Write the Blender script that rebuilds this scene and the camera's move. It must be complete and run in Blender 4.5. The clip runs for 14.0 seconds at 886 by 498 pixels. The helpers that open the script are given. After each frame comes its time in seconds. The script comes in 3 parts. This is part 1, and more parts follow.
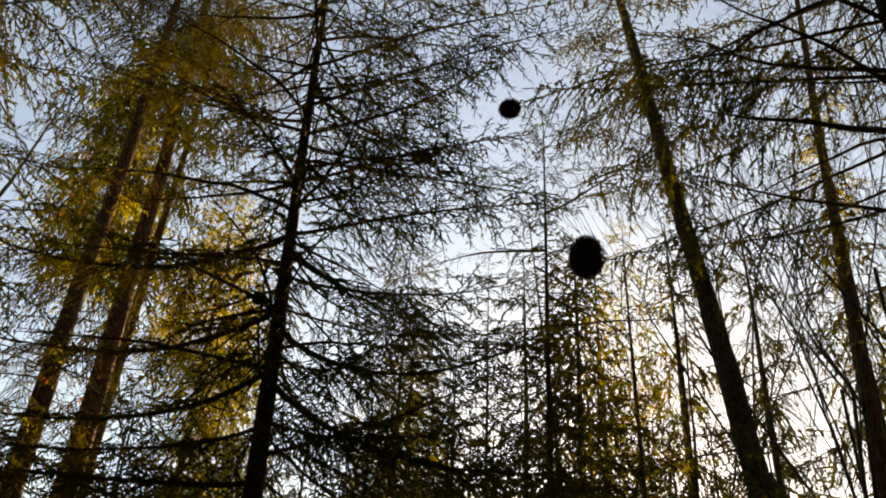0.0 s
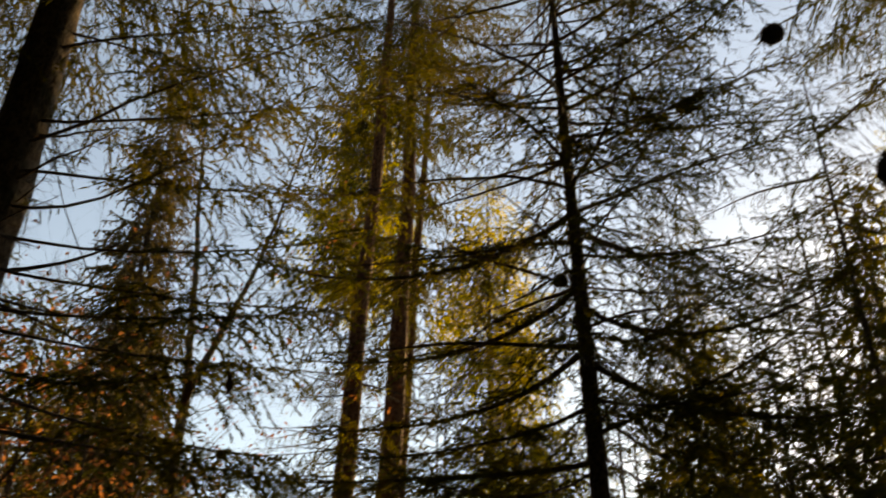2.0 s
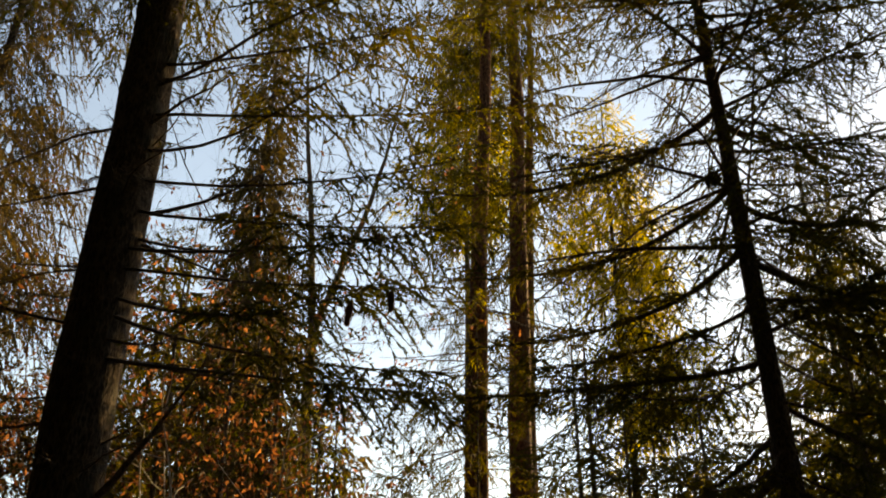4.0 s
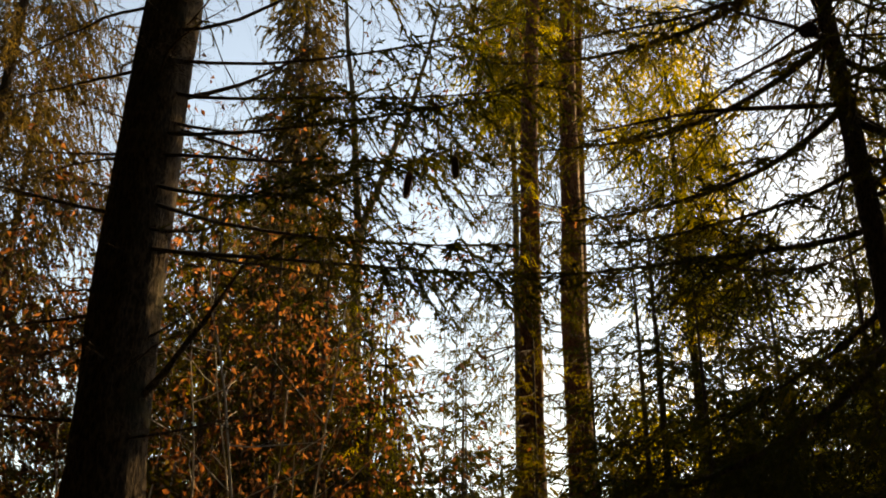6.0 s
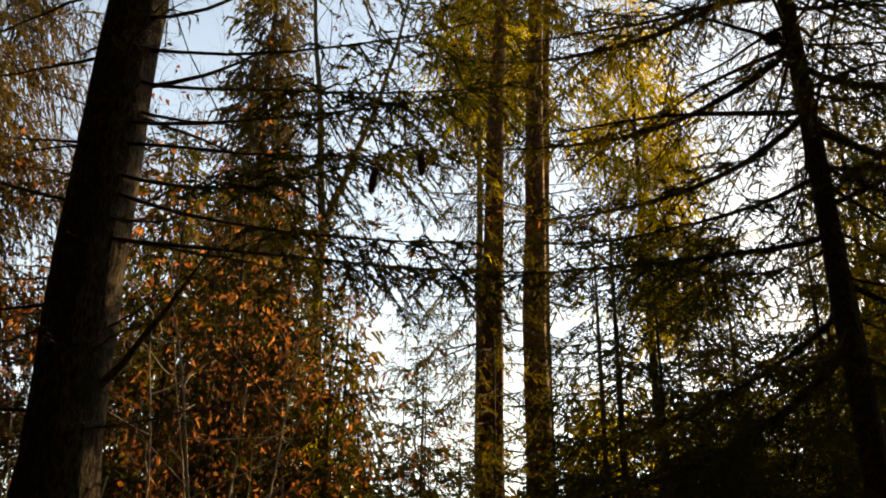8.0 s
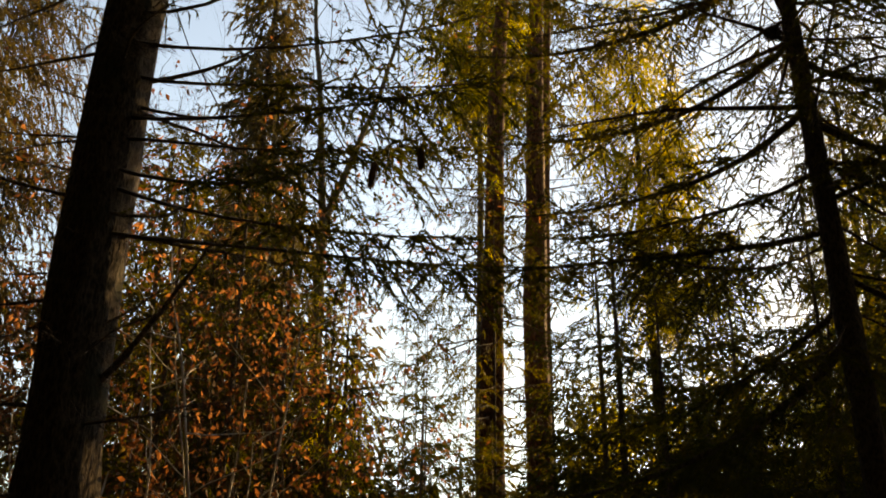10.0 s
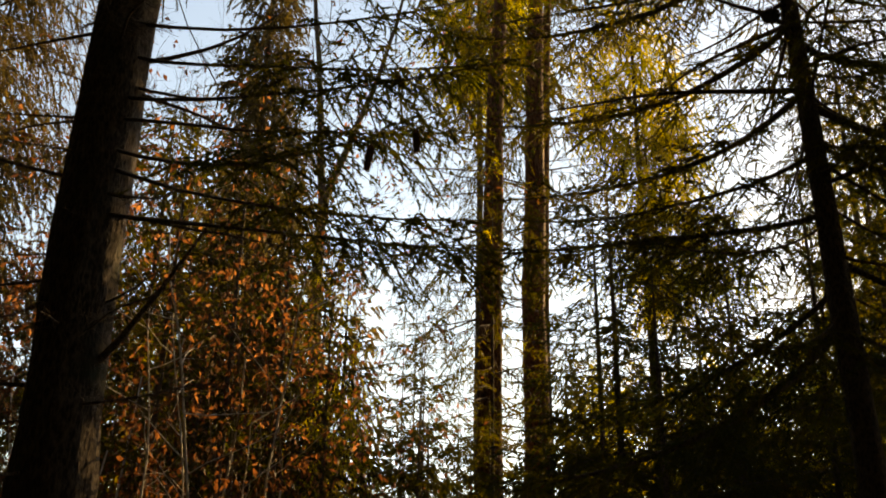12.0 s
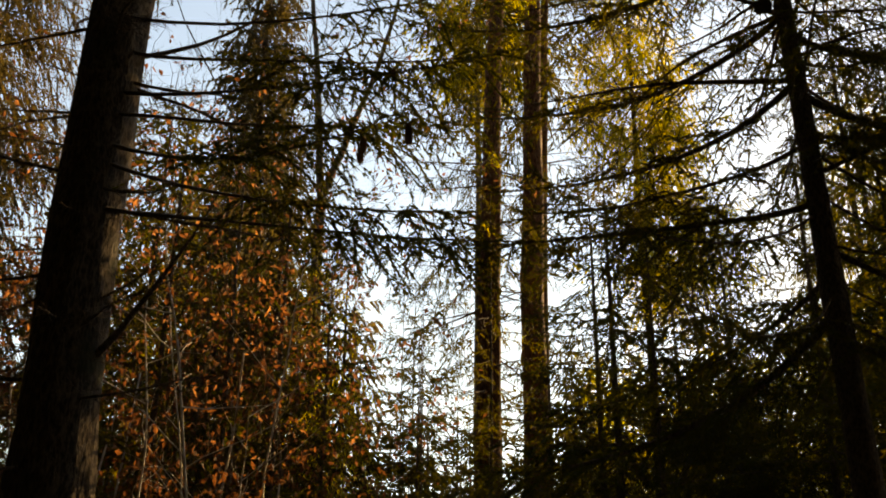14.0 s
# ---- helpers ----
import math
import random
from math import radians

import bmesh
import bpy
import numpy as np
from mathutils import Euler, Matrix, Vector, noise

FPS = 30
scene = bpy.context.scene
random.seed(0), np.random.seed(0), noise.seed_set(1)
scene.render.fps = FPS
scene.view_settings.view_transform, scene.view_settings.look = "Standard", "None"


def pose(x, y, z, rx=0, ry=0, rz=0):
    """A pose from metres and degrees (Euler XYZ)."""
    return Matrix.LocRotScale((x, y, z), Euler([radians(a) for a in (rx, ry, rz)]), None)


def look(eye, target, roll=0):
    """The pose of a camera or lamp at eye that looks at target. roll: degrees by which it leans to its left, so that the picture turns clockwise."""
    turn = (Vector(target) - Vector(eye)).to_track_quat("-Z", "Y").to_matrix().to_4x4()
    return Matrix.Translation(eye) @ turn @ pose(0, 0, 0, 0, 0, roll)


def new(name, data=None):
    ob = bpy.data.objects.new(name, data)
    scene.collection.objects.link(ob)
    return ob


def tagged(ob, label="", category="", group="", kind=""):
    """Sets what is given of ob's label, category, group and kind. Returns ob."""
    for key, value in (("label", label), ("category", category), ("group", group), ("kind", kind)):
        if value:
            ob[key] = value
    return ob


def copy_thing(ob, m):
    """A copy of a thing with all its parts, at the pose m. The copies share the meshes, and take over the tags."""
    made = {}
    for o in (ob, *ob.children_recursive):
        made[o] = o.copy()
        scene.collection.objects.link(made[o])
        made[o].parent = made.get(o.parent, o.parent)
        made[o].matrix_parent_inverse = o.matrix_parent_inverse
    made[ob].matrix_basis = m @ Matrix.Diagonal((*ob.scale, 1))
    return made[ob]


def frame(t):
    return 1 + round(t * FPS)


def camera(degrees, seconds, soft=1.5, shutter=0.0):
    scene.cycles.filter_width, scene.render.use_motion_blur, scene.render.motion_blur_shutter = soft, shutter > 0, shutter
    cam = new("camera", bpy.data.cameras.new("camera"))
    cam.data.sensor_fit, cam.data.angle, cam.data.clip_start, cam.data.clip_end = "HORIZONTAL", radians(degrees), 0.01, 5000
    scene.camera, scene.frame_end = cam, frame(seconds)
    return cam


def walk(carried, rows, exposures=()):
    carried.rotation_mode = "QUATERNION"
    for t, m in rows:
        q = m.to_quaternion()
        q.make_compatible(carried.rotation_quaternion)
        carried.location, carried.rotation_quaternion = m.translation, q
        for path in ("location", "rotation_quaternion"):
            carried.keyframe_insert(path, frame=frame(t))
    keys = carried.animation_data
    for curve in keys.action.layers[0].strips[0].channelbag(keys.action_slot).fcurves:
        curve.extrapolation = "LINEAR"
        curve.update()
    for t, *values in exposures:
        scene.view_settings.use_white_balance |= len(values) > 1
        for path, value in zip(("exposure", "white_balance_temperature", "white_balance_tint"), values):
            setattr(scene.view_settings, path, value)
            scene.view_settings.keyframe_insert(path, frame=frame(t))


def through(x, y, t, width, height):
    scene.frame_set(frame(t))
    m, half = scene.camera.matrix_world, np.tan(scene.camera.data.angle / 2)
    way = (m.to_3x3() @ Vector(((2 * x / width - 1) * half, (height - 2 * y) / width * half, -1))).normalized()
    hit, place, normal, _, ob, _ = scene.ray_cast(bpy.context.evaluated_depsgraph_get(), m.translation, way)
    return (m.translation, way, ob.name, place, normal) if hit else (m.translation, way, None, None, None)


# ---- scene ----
cam = camera(49.2, 14.0, soft=1.8, shutter=0.3)
PATH = [  # seconds, x, y, z, yaw, pitch, roll
    (0, 0.000, 0.000, 1.602, -1.802, 34.925, -2.312),
    (0.5, 0.000, 0.018, 1.609, -2.042, 35.426, -2.670),
    (1, -0.021, 0.011, 1.620, 0.168, 35.772, -1.902),
    (1.5, -0.156, -0.010, 1.622, 8.693, 35.974, -0.724),
    (2, -0.336, 0.010, 1.613, 16.413, 33.129, -0.618),
    (2.5, -0.500, 0.000, 1.564, 21.990, 32.013, 0.340),
    (3, -0.556, 0.002, 1.543, 23.128, 31.243, 0.207),
    (3.5, -0.587, 0.010, 1.552, 23.144, 30.405, -0.136),
    (6, -0.999, 0.509, 1.608, 26.392, 23.523, -0.371),
    (6.5, -1.002, 0.513, 1.600, 25.738, 23.345, -0.385),
    (7, -1.001, 0.516, 1.602, 24.663, 22.554, -0.745),
    (7.5, -1.004, 0.512, 1.602, 23.515, 22.952, -0.586),
    (8, -1.002, 0.506, 1.604, 23.858, 23.385, -0.760),
    (10.5, -0.993, 0.509, 1.602, 23.942, 22.953, -0.764),
    (11, -0.988, 0.500, 1.606, 23.810, 22.737, -0.907),
    (11.5, -0.976, 0.506, 1.603, 23.920, 22.460, -0.785),
    (12, -0.969, 0.504, 1.612, 23.853, 21.923, -0.935),
    (12.5, -0.956, 0.506, 1.607, 23.874, 21.811, -0.927),
    (13, -0.950, 0.506, 1.602, 23.848, 21.788, -0.797),
    (13.5, -0.943, 0.509, 1.598, 23.950, 21.708, -0.661),
    (14, -0.931, 0.507, 1.591, 24.012, 21.597, -0.595),
]
walk(cam, [(t, pose(x, y, z, 90 + p, r, w)) for t, x, y, z, w, p, r in PATH], exposures=[(0, 1.0, 10400, 14), (2, 1.0, 10400, 14), (3.5, 1.2, 10400, 14), (6, 1.38, 10800, 15), (14, 1.38, 10800, 15)])

# ---- light: a low autumn sun behind the trees, clear sky ----
SUN_ELEVATION, SUN_AZIMUTH = radians(19.5), radians(14)  # azimuth from +y towards +x
sun_way = Vector((math.sin(SUN_AZIMUTH) * math.cos(SUN_ELEVATION), math.cos(SUN_AZIMUTH) * math.cos(SUN_ELEVATION), math.sin(SUN_ELEVATION)))
world = bpy.data.worlds.new("sky")
scene.world = world
world.use_nodes = True
wn = world.node_tree
sky = wn.nodes.new("ShaderNodeTexSky")
sky.sky_type = "NISHITA"
sky.sun_disc = False
sky.sun_elevation, sky.sun_rotation = SUN_ELEVATION, SUN_AZIMUTH
sky.air_density, sky.dust_density, sky.ozone_density = 1.0, 0.18, 1.4
wn.nodes["Background"].inputs["Strength"].default_value = 0.15
wn.links.new(sky.outputs["Color"], wn.nodes["Background"].inputs["Color"])
sun = new("sun", bpy.data.lights.new("sun", "SUN"))
sun.data.energy, sun.data.angle, sun.data.color = 5.0, radians(0.5), (1.0, 0.82, 0.50)
sun.matrix_world = look(sun_way * 60, (0, 0, 0))


# ---- materials ----
def material(name):
    m = bpy.data.materials.new(name)
    m.use_nodes = True
    return m, m.node_tree.nodes, m.node_tree.links, m.node_tree.nodes["Principled BSDF"]


def ramp(nodes, links, source, stops):
    r = nodes.new("ShaderNodeValToRGB")
    while len(r.color_ramp.elements) < len(stops):
        r.color_ramp.elements.new(0.5)
    for e, (p, c) in zip(r.color_ramp.elements, stops):
        e.position, e.color = p, (*c, 1)
    links.new(source, r.inputs["Fac"])
    return r.outputs["Color"]


def bark(name, dark, mid, light, scale, stretch, bump, lichen=None):
    """Flaky bark: plates stretched along the trunk, with finer grain and, where given, patches of lichen or moss."""
    m, n, k, p = material(name)
    co = n.new("ShaderNodeTexCoord")
    mp = n.new("ShaderNodeMapping")
    mp.inputs["Scale"].default_value = (scale, scale, scale * stretch)
    k.new(co.outputs["Object"], mp.inputs["Vector"])
    plates = n.new("ShaderNodeTexVoronoi")
    plates.feature, plates.inputs["Scale"].default_value = "F1", 1.0
    plates.inputs["Randomness"].default_value = 1.0
    grain = n.new("ShaderNodeTexNoise")
    grain.inputs["Scale"].default_value, grain.inputs["Detail"].default_value = 2.2, 9
    k.new(mp.outputs["Vector"], grain.inputs["Vector"])
    warp = n.new("ShaderNodeMixRGB")
    warp.blend_type, warp.inputs["Fac"].default_value = "ADD", 0.5
    k.new(mp.outputs["Vector"], warp.inputs[1])
    k.new(grain.outputs["Color"], warp.inputs[2])
    k.new(warp.outputs["Color"], plates.inputs["Vector"])
    mix = n.new("ShaderNodeMath")
    mix.operation = "MULTIPLY_ADD"
    mix.inputs[1].default_value = 0.45
    k.new(plates.outputs["Distance"], mix.inputs[0])
    k.new(grain.outputs["Fac"], mix.inputs[2])
    col = ramp(n, k, mix.outputs[0], [(0.38, dark), (0.62, mid), (0.9, light)])
    if lichen:
        big = n.new("ShaderNodeTexNoise")
        big.inputs["Scale"].default_value, big.inputs["Detail"].default_value = 2.6, 6
        k.new(co.outputs["Object"], big.inputs["Vector"])
        fac = ramp(n, k, big.outputs["Fac"], [(0.52, (0, 0, 0)), (0.68, (0.75, 0.75, 0.75))])
        blend = n.new("ShaderNodeMixRGB")
        k.new(fac, blend.inputs["Fac"])
        k.new(col, blend.inputs[1])
        blend.inputs[2].default_value = (*lichen, 1)
        col = blend.outputs["Color"]
    k.new(col, p.inputs["Base Color"])
    p.inputs["Roughness"].default_value = 0.9
    p.inputs["Specular IOR Level"].default_value = 0.08
    b = n.new("ShaderNodeBump")
    b.inputs["Strength"].default_value, b.inputs["Distance"].default_value = 0.9, bump
    k.new(mix.outputs[0], b.inputs["Height"])
    k.new(b.outputs["Normal"], p.inputs["Normal"])
    return m


def leafy(name, stops, through, share, rough=0.6, gloss=0.06):
    """Needles or leaves: a colour for each piece, varied again from branch to branch, and light that shines through."""
    m, n, k, p = material(name)
    geo = n.new("ShaderNodeNewGeometry")
    info = n.new("ShaderNodeObjectInfo")
    add = n.new("ShaderNodeMath")
    add.operation = "MULTIPLY_ADD"
    add.inputs[1].default_value = 0.55
    k.new(geo.outputs["Random Per Island"], add.inputs[0])
    part_of = n.new("ShaderNodeMath")
    part_of.operation, part_of.inputs[1].default_value = "MULTIPLY", 0.45
    k.new(info.outputs["Random"], part_of.inputs[0])
    k.new(part_of.outputs[0], add.inputs[2])
    col = ramp(n, k, add.outputs[0], stops)
    k.new(col, p.inputs["Base Color"])
    p.inputs["Roughness"].default_value = rough
    p.inputs["Specular IOR Level"].default_value = gloss
    tint = n.new("ShaderNodeMixRGB")
    tint.blend_type, tint.inputs["Fac"].default_value = "MULTIPLY", 1.0
    k.new(col, tint.inputs[1])
    tint.inputs[2].default_value = (*through, 1)
    tr = n.new("ShaderNodeBsdfTranslucent")
    k.new(tint.outputs["Color"], tr.inputs["Color"])
    mx = n.new("ShaderNodeMixShader")
    mx.inputs["Fac"].default_value = share
    k.new(p.outputs["BSDF"], mx.inputs[1])
    k.new(tr.outputs["BSDF"], mx.inputs[2])
    k.new(mx.outputs["Shader"], n["Material Output"].inputs["Surface"])
    return m


# spruce bark is set below its real albedo: deep shade in the colour
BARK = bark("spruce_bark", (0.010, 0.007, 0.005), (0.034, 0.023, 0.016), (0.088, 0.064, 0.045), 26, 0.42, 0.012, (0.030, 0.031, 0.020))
BARK_RED = bark("reddish_bark", (0.020, 0.008, 0.004), (0.070, 0.029, 0.014), (0.15, 0.072, 0.036), 24, 0.4, 0.012)
BARK_YOUNG = bark("young_spruce_bark", (0.02, 0.015, 0.011), (0.055, 0.04, 0.03), (0.11, 0.085, 0.065), 60, 0.5, 0.004)
BARK_PALE = bark("pale_sapling_bark", (0.16, 0.13, 0.10), (0.34, 0.29, 0.23), (0.50, 0.45, 0.38), 40, 0.25, 0.002)
BARK_GREY = bark("grey_tree_bark", (0.014, 0.010, 0.007), (0.042, 0.030, 0.021), (0.09, 0.066, 0.047), 22, 0.3, 0.006, (0.14, 0.15, 0.09))
TWIG = bark("twig_bark", (0.02, 0.014, 0.01), (0.06, 0.042, 0.03), (0.13, 0.095, 0.07), 50, 0.5, 0.002)
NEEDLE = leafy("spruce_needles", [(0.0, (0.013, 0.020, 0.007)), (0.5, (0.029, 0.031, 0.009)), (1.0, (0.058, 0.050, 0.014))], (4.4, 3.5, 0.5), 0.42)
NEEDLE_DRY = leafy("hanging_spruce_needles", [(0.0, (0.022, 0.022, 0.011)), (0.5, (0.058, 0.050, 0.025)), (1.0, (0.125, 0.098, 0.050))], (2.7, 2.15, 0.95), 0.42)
# spruce needles with the low sun's gold put into their colour
NEEDLE_SUNLIT = leafy("sunlit_needles", [(0.0, (0.012, 0.018, 0.006)), (0.4, (0.072, 0.070, 0.013)), (1.0, (0.18, 0.160, 0.026))], (5.4, 4.7, 0.7), 0.68, 0.5, 0.1)
LEAF_BROWN = leafy("dry_beech_leaves", [(0.0, (0.050, 0.027, 0.015)), (0.5, (0.12, 0.060, 0.031)), (1.0, (0.33, 0.20, 0.11))], (1.9, 1.25, 0.75), 0.5, 0.6, 0.12)


# ---- mesh building ----
class Geo:
    """Collects tubes, sticks and blades, and turns them into one mesh."""

    def __init__(self):
        self.v, self.t, self.q, self.n = [], [], [], 0

    def tube(self, path, radii, sides):
        path, radii = np.asarray(path, float), np.asarray(radii, float)
        tan = np.gradient(path, axis=0)
        tan /= np.linalg.norm(tan, axis=1)[:, None] + 1e-9
        ref = np.array([1.0, 0, 0]) if abs(tan[0, 2]) > 0.7 else np.array([0, 0, 1.0])
        a = np.cross(tan, ref)
        a /= np.linalg.norm(a, axis=1)[:, None] + 1e-9
        b = np.cross(tan, a)
        ang = np.linspace(0, 2 * np.pi, sides, endpoint=False)
        ring = np.cos(ang)[None, :, None] * a[:, None] + np.sin(ang)[None, :, None] * b[:, None]
        r = radii[:, None, None] if radii.ndim == 1 else radii[:, :, None]
        self.v.append((path[:, None] + ring * r).reshape(-1, 3))
        i = np.arange(len(path) - 1)[:, None] * sides
        j = np.arange(sides)[None]
        j2 = (j + 1) % sides
        self.q.append(np.stack([i + j, i + j2, i + sides + j2, i + sides + j], -1).reshape(-1, 4) + self.n)
        self.n += len(path) * sides
        return self

    def sticks(self, p0, p1, r0, r1):
        """Three-sided sticks from p0 to p1."""
        d = p1 - p0
        d = d / (np.linalg.norm(d, axis=1)[:, None] + 1e-9)
        ref = np.where(np.abs(d[:, 2:]) > 0.8, np.array([[1.0, 0, 0]]), np.array([[0, 0, 1.0]]))
        a = np.cross(d, ref)
        a /= np.linalg.norm(a, axis=1)[:, None] + 1e-9
        b = np.cross(d, a)
        rows = []
        for p, r in ((p0, r0), (p1, r1)):
            for g in (0, 2.094, 4.189):
                rows.append(p + (math.cos(g) * a + math.sin(g) * b) * np.broadcast_to(r, len(p))[:, None])
        self.v.append(np.stack(rows, 1).reshape(-1, 3))
        o = np.arange(len(p0))[:, None, None] * 6 + self.n
        self.q.append((np.array([[0, 1, 4, 3], [1, 2, 5, 4], [2, 0, 3, 5]])[None] + o).reshape(-1, 4))
        self.n += len(p0) * 6
        return self

    def blades(self, base, way, side, length, width):
        """One pointed blade for each base."""
        h = side * np.broadcast_to(width, len(base))[:, None] * 0.5
        tip = base + way * np.broadcast_to(length, len(base))[:, None]
        self.v.append(np.stack([base - h, base + h, tip], 1).reshape(-1, 3))
        self.t.append(np.arange(len(base) * 3).reshape(-1, 3) + self.n)
        self.n += len(base) * 3
        return self

    def ribbons(self, a, b, side, width):
        """Tufts from a to b: three short pointed spikes, to one side, to the other and on to the end."""
        d = b - a
        l = np.linalg.norm(d, axis=1)[:, None]
        up = unit(np.cross(d, side))
        h = unit(up + side * 0.4) * width[:, None] * 0.34
        turn = np.where(np.arange(len(a)) % 2, 1.0, -1.0)[:, None]
        out = side * turn * l * 0.30 + up * l * 0.12
        one, two = a + d * 0.08, a + d * 0.40
        self.v.append(np.stack([one - h, one + h, one + d * 0.52 + out, two - h, two + h, two + d * 0.48 - out, a + d * 0.3 - h * 0.8, a + d * 0.3 + h * 0.8, b], 1).reshape(-1, 3))
        self.t.append(np.arange(len(a) * 9).reshape(-1, 3) + self.n)
        self.n += len(a) * 9
        return self

    def leaves(self, base, way, side, length, width, fold):
        """One leaf for each base: two halves folded along the midrib, pointed at both ends."""
        up = np.cross(side, way)
        h = np.broadcast_to(width, len(base))[:, None] * 0.5
        l = np.broadcast_to(length, len(base))[:, None]
        mid = base + way * l * 0.45
        tip = base + way * l - up * l * 0.12
        lift = up * h * np.broadcast_to(fold, len(base))[:, None]
        self.v.append(np.stack([base, mid - side * h + lift, tip, mid + side * h + lift], 1).reshape(-1, 3))
        o = np.arange(len(base))[:, None, None] * 4 + self.n
        self.t.append((np.array([[0, 2, 1], [0, 3, 2]])[None] + o).reshape(-1, 3))
        self.n += len(base) * 4
        return self

    def add(self, other, matrix):
        v, t, q = other.arrays()
        m = np.array(matrix)
        self.v.append(v @ m[:3, :3].T + m[:3, 3])
        self.t.append(t + self.n)
        self.q.append(q + self.n)
        self.n += len(v)
        return self

    def arrays(self):
        v = np.concatenate(self.v) if self.v else np.zeros((0, 3))
        t = np.concatenate(self.t) if self.t else np.zeros((0, 3), int)
        q = np.concatenate(self.q) if self.q else np.zeros((0, 4), int)
        return v, t, q

    def mesh(self, name, mat):
        v, t, q = self.arrays()
        me = bpy.data.meshes.new(name)
        me.vertices.add(len(v))
        me.vertices.foreach_set("co", v.astype(np.float32).ravel())
        loops = np.concatenate([t.ravel(), q.ravel()]).astype(np.int32)
        me.loops.add(len(loops))
        me.loops.foreach_set("vertex_index", loops)
        me.polygons.add(len(t) + len(q))
        starts = np.concatenate([np.arange(len(t)) * 3, len(t) * 3 + np.arange(len(q)) * 4]).astype(np.int32)
        me.polygons.foreach_set("loop_start", starts)
        me.polygons.foreach_set("use_smooth", np.concatenate([np.zeros(len(t), bool), np.ones(len(q), bool)]))
        me.update(calc_edges=True)
        me.materials.append(mat)
        return me


def part(name, mesh, parent, m=None, label=""):
    ob = new(name, mesh)
    ob.parent = parent
    if m is not None:
        ob.matrix_basis = m
    return tagged(ob, label) if label else ob


def unit(v):
    return v / (np.linalg.norm(v, axis=-1, keepdims=True) + 1e-9)


def axis_curve(rng, length, s0, s1, n=14, wobble=0.05):
    """A branch's axis: leaves along +x at slope s0 (degrees, up is plus) and ends at slope s1."""
    u = np.linspace(0, 1, n)
    slope = np.radians(s0 + (s1 - s0) * u ** 0.8) + np.cumsum(rng.normal(0, wobble * 0.5, n)) * 0.6
    yaw = np.cumsum(rng.normal(0, wobble, n))
    step = length / (n - 1)
    d = np.stack([np.cos(slope) * np.cos(yaw), np.cos(slope) * np.sin(yaw), np.sin(slope)], 1) * step
    return np.concatenate([np.zeros((1, 3)), np.cumsum(d[:-1], axis=0)])


LEVEL = {  # spacing of side twigs, of their shoots, needle tufts a metre, their length and width, width of the core along a shoot
    "near": (0.044, 0.044, 95, 0.020, 0.0068, 0.013),
    "mid": (0.056, 0.062, 54, 0.032, 0.0130, 0.015),
    "back": (0.066, 0.078, 42, 0.042, 0.0190, 0.020),
    "far": (0.092, 0.110, 15, 0.095, 0.0480, 0.060),
    "rough": (0.30, 0.40, 1, 0.40, 0.26, 0.46),
}


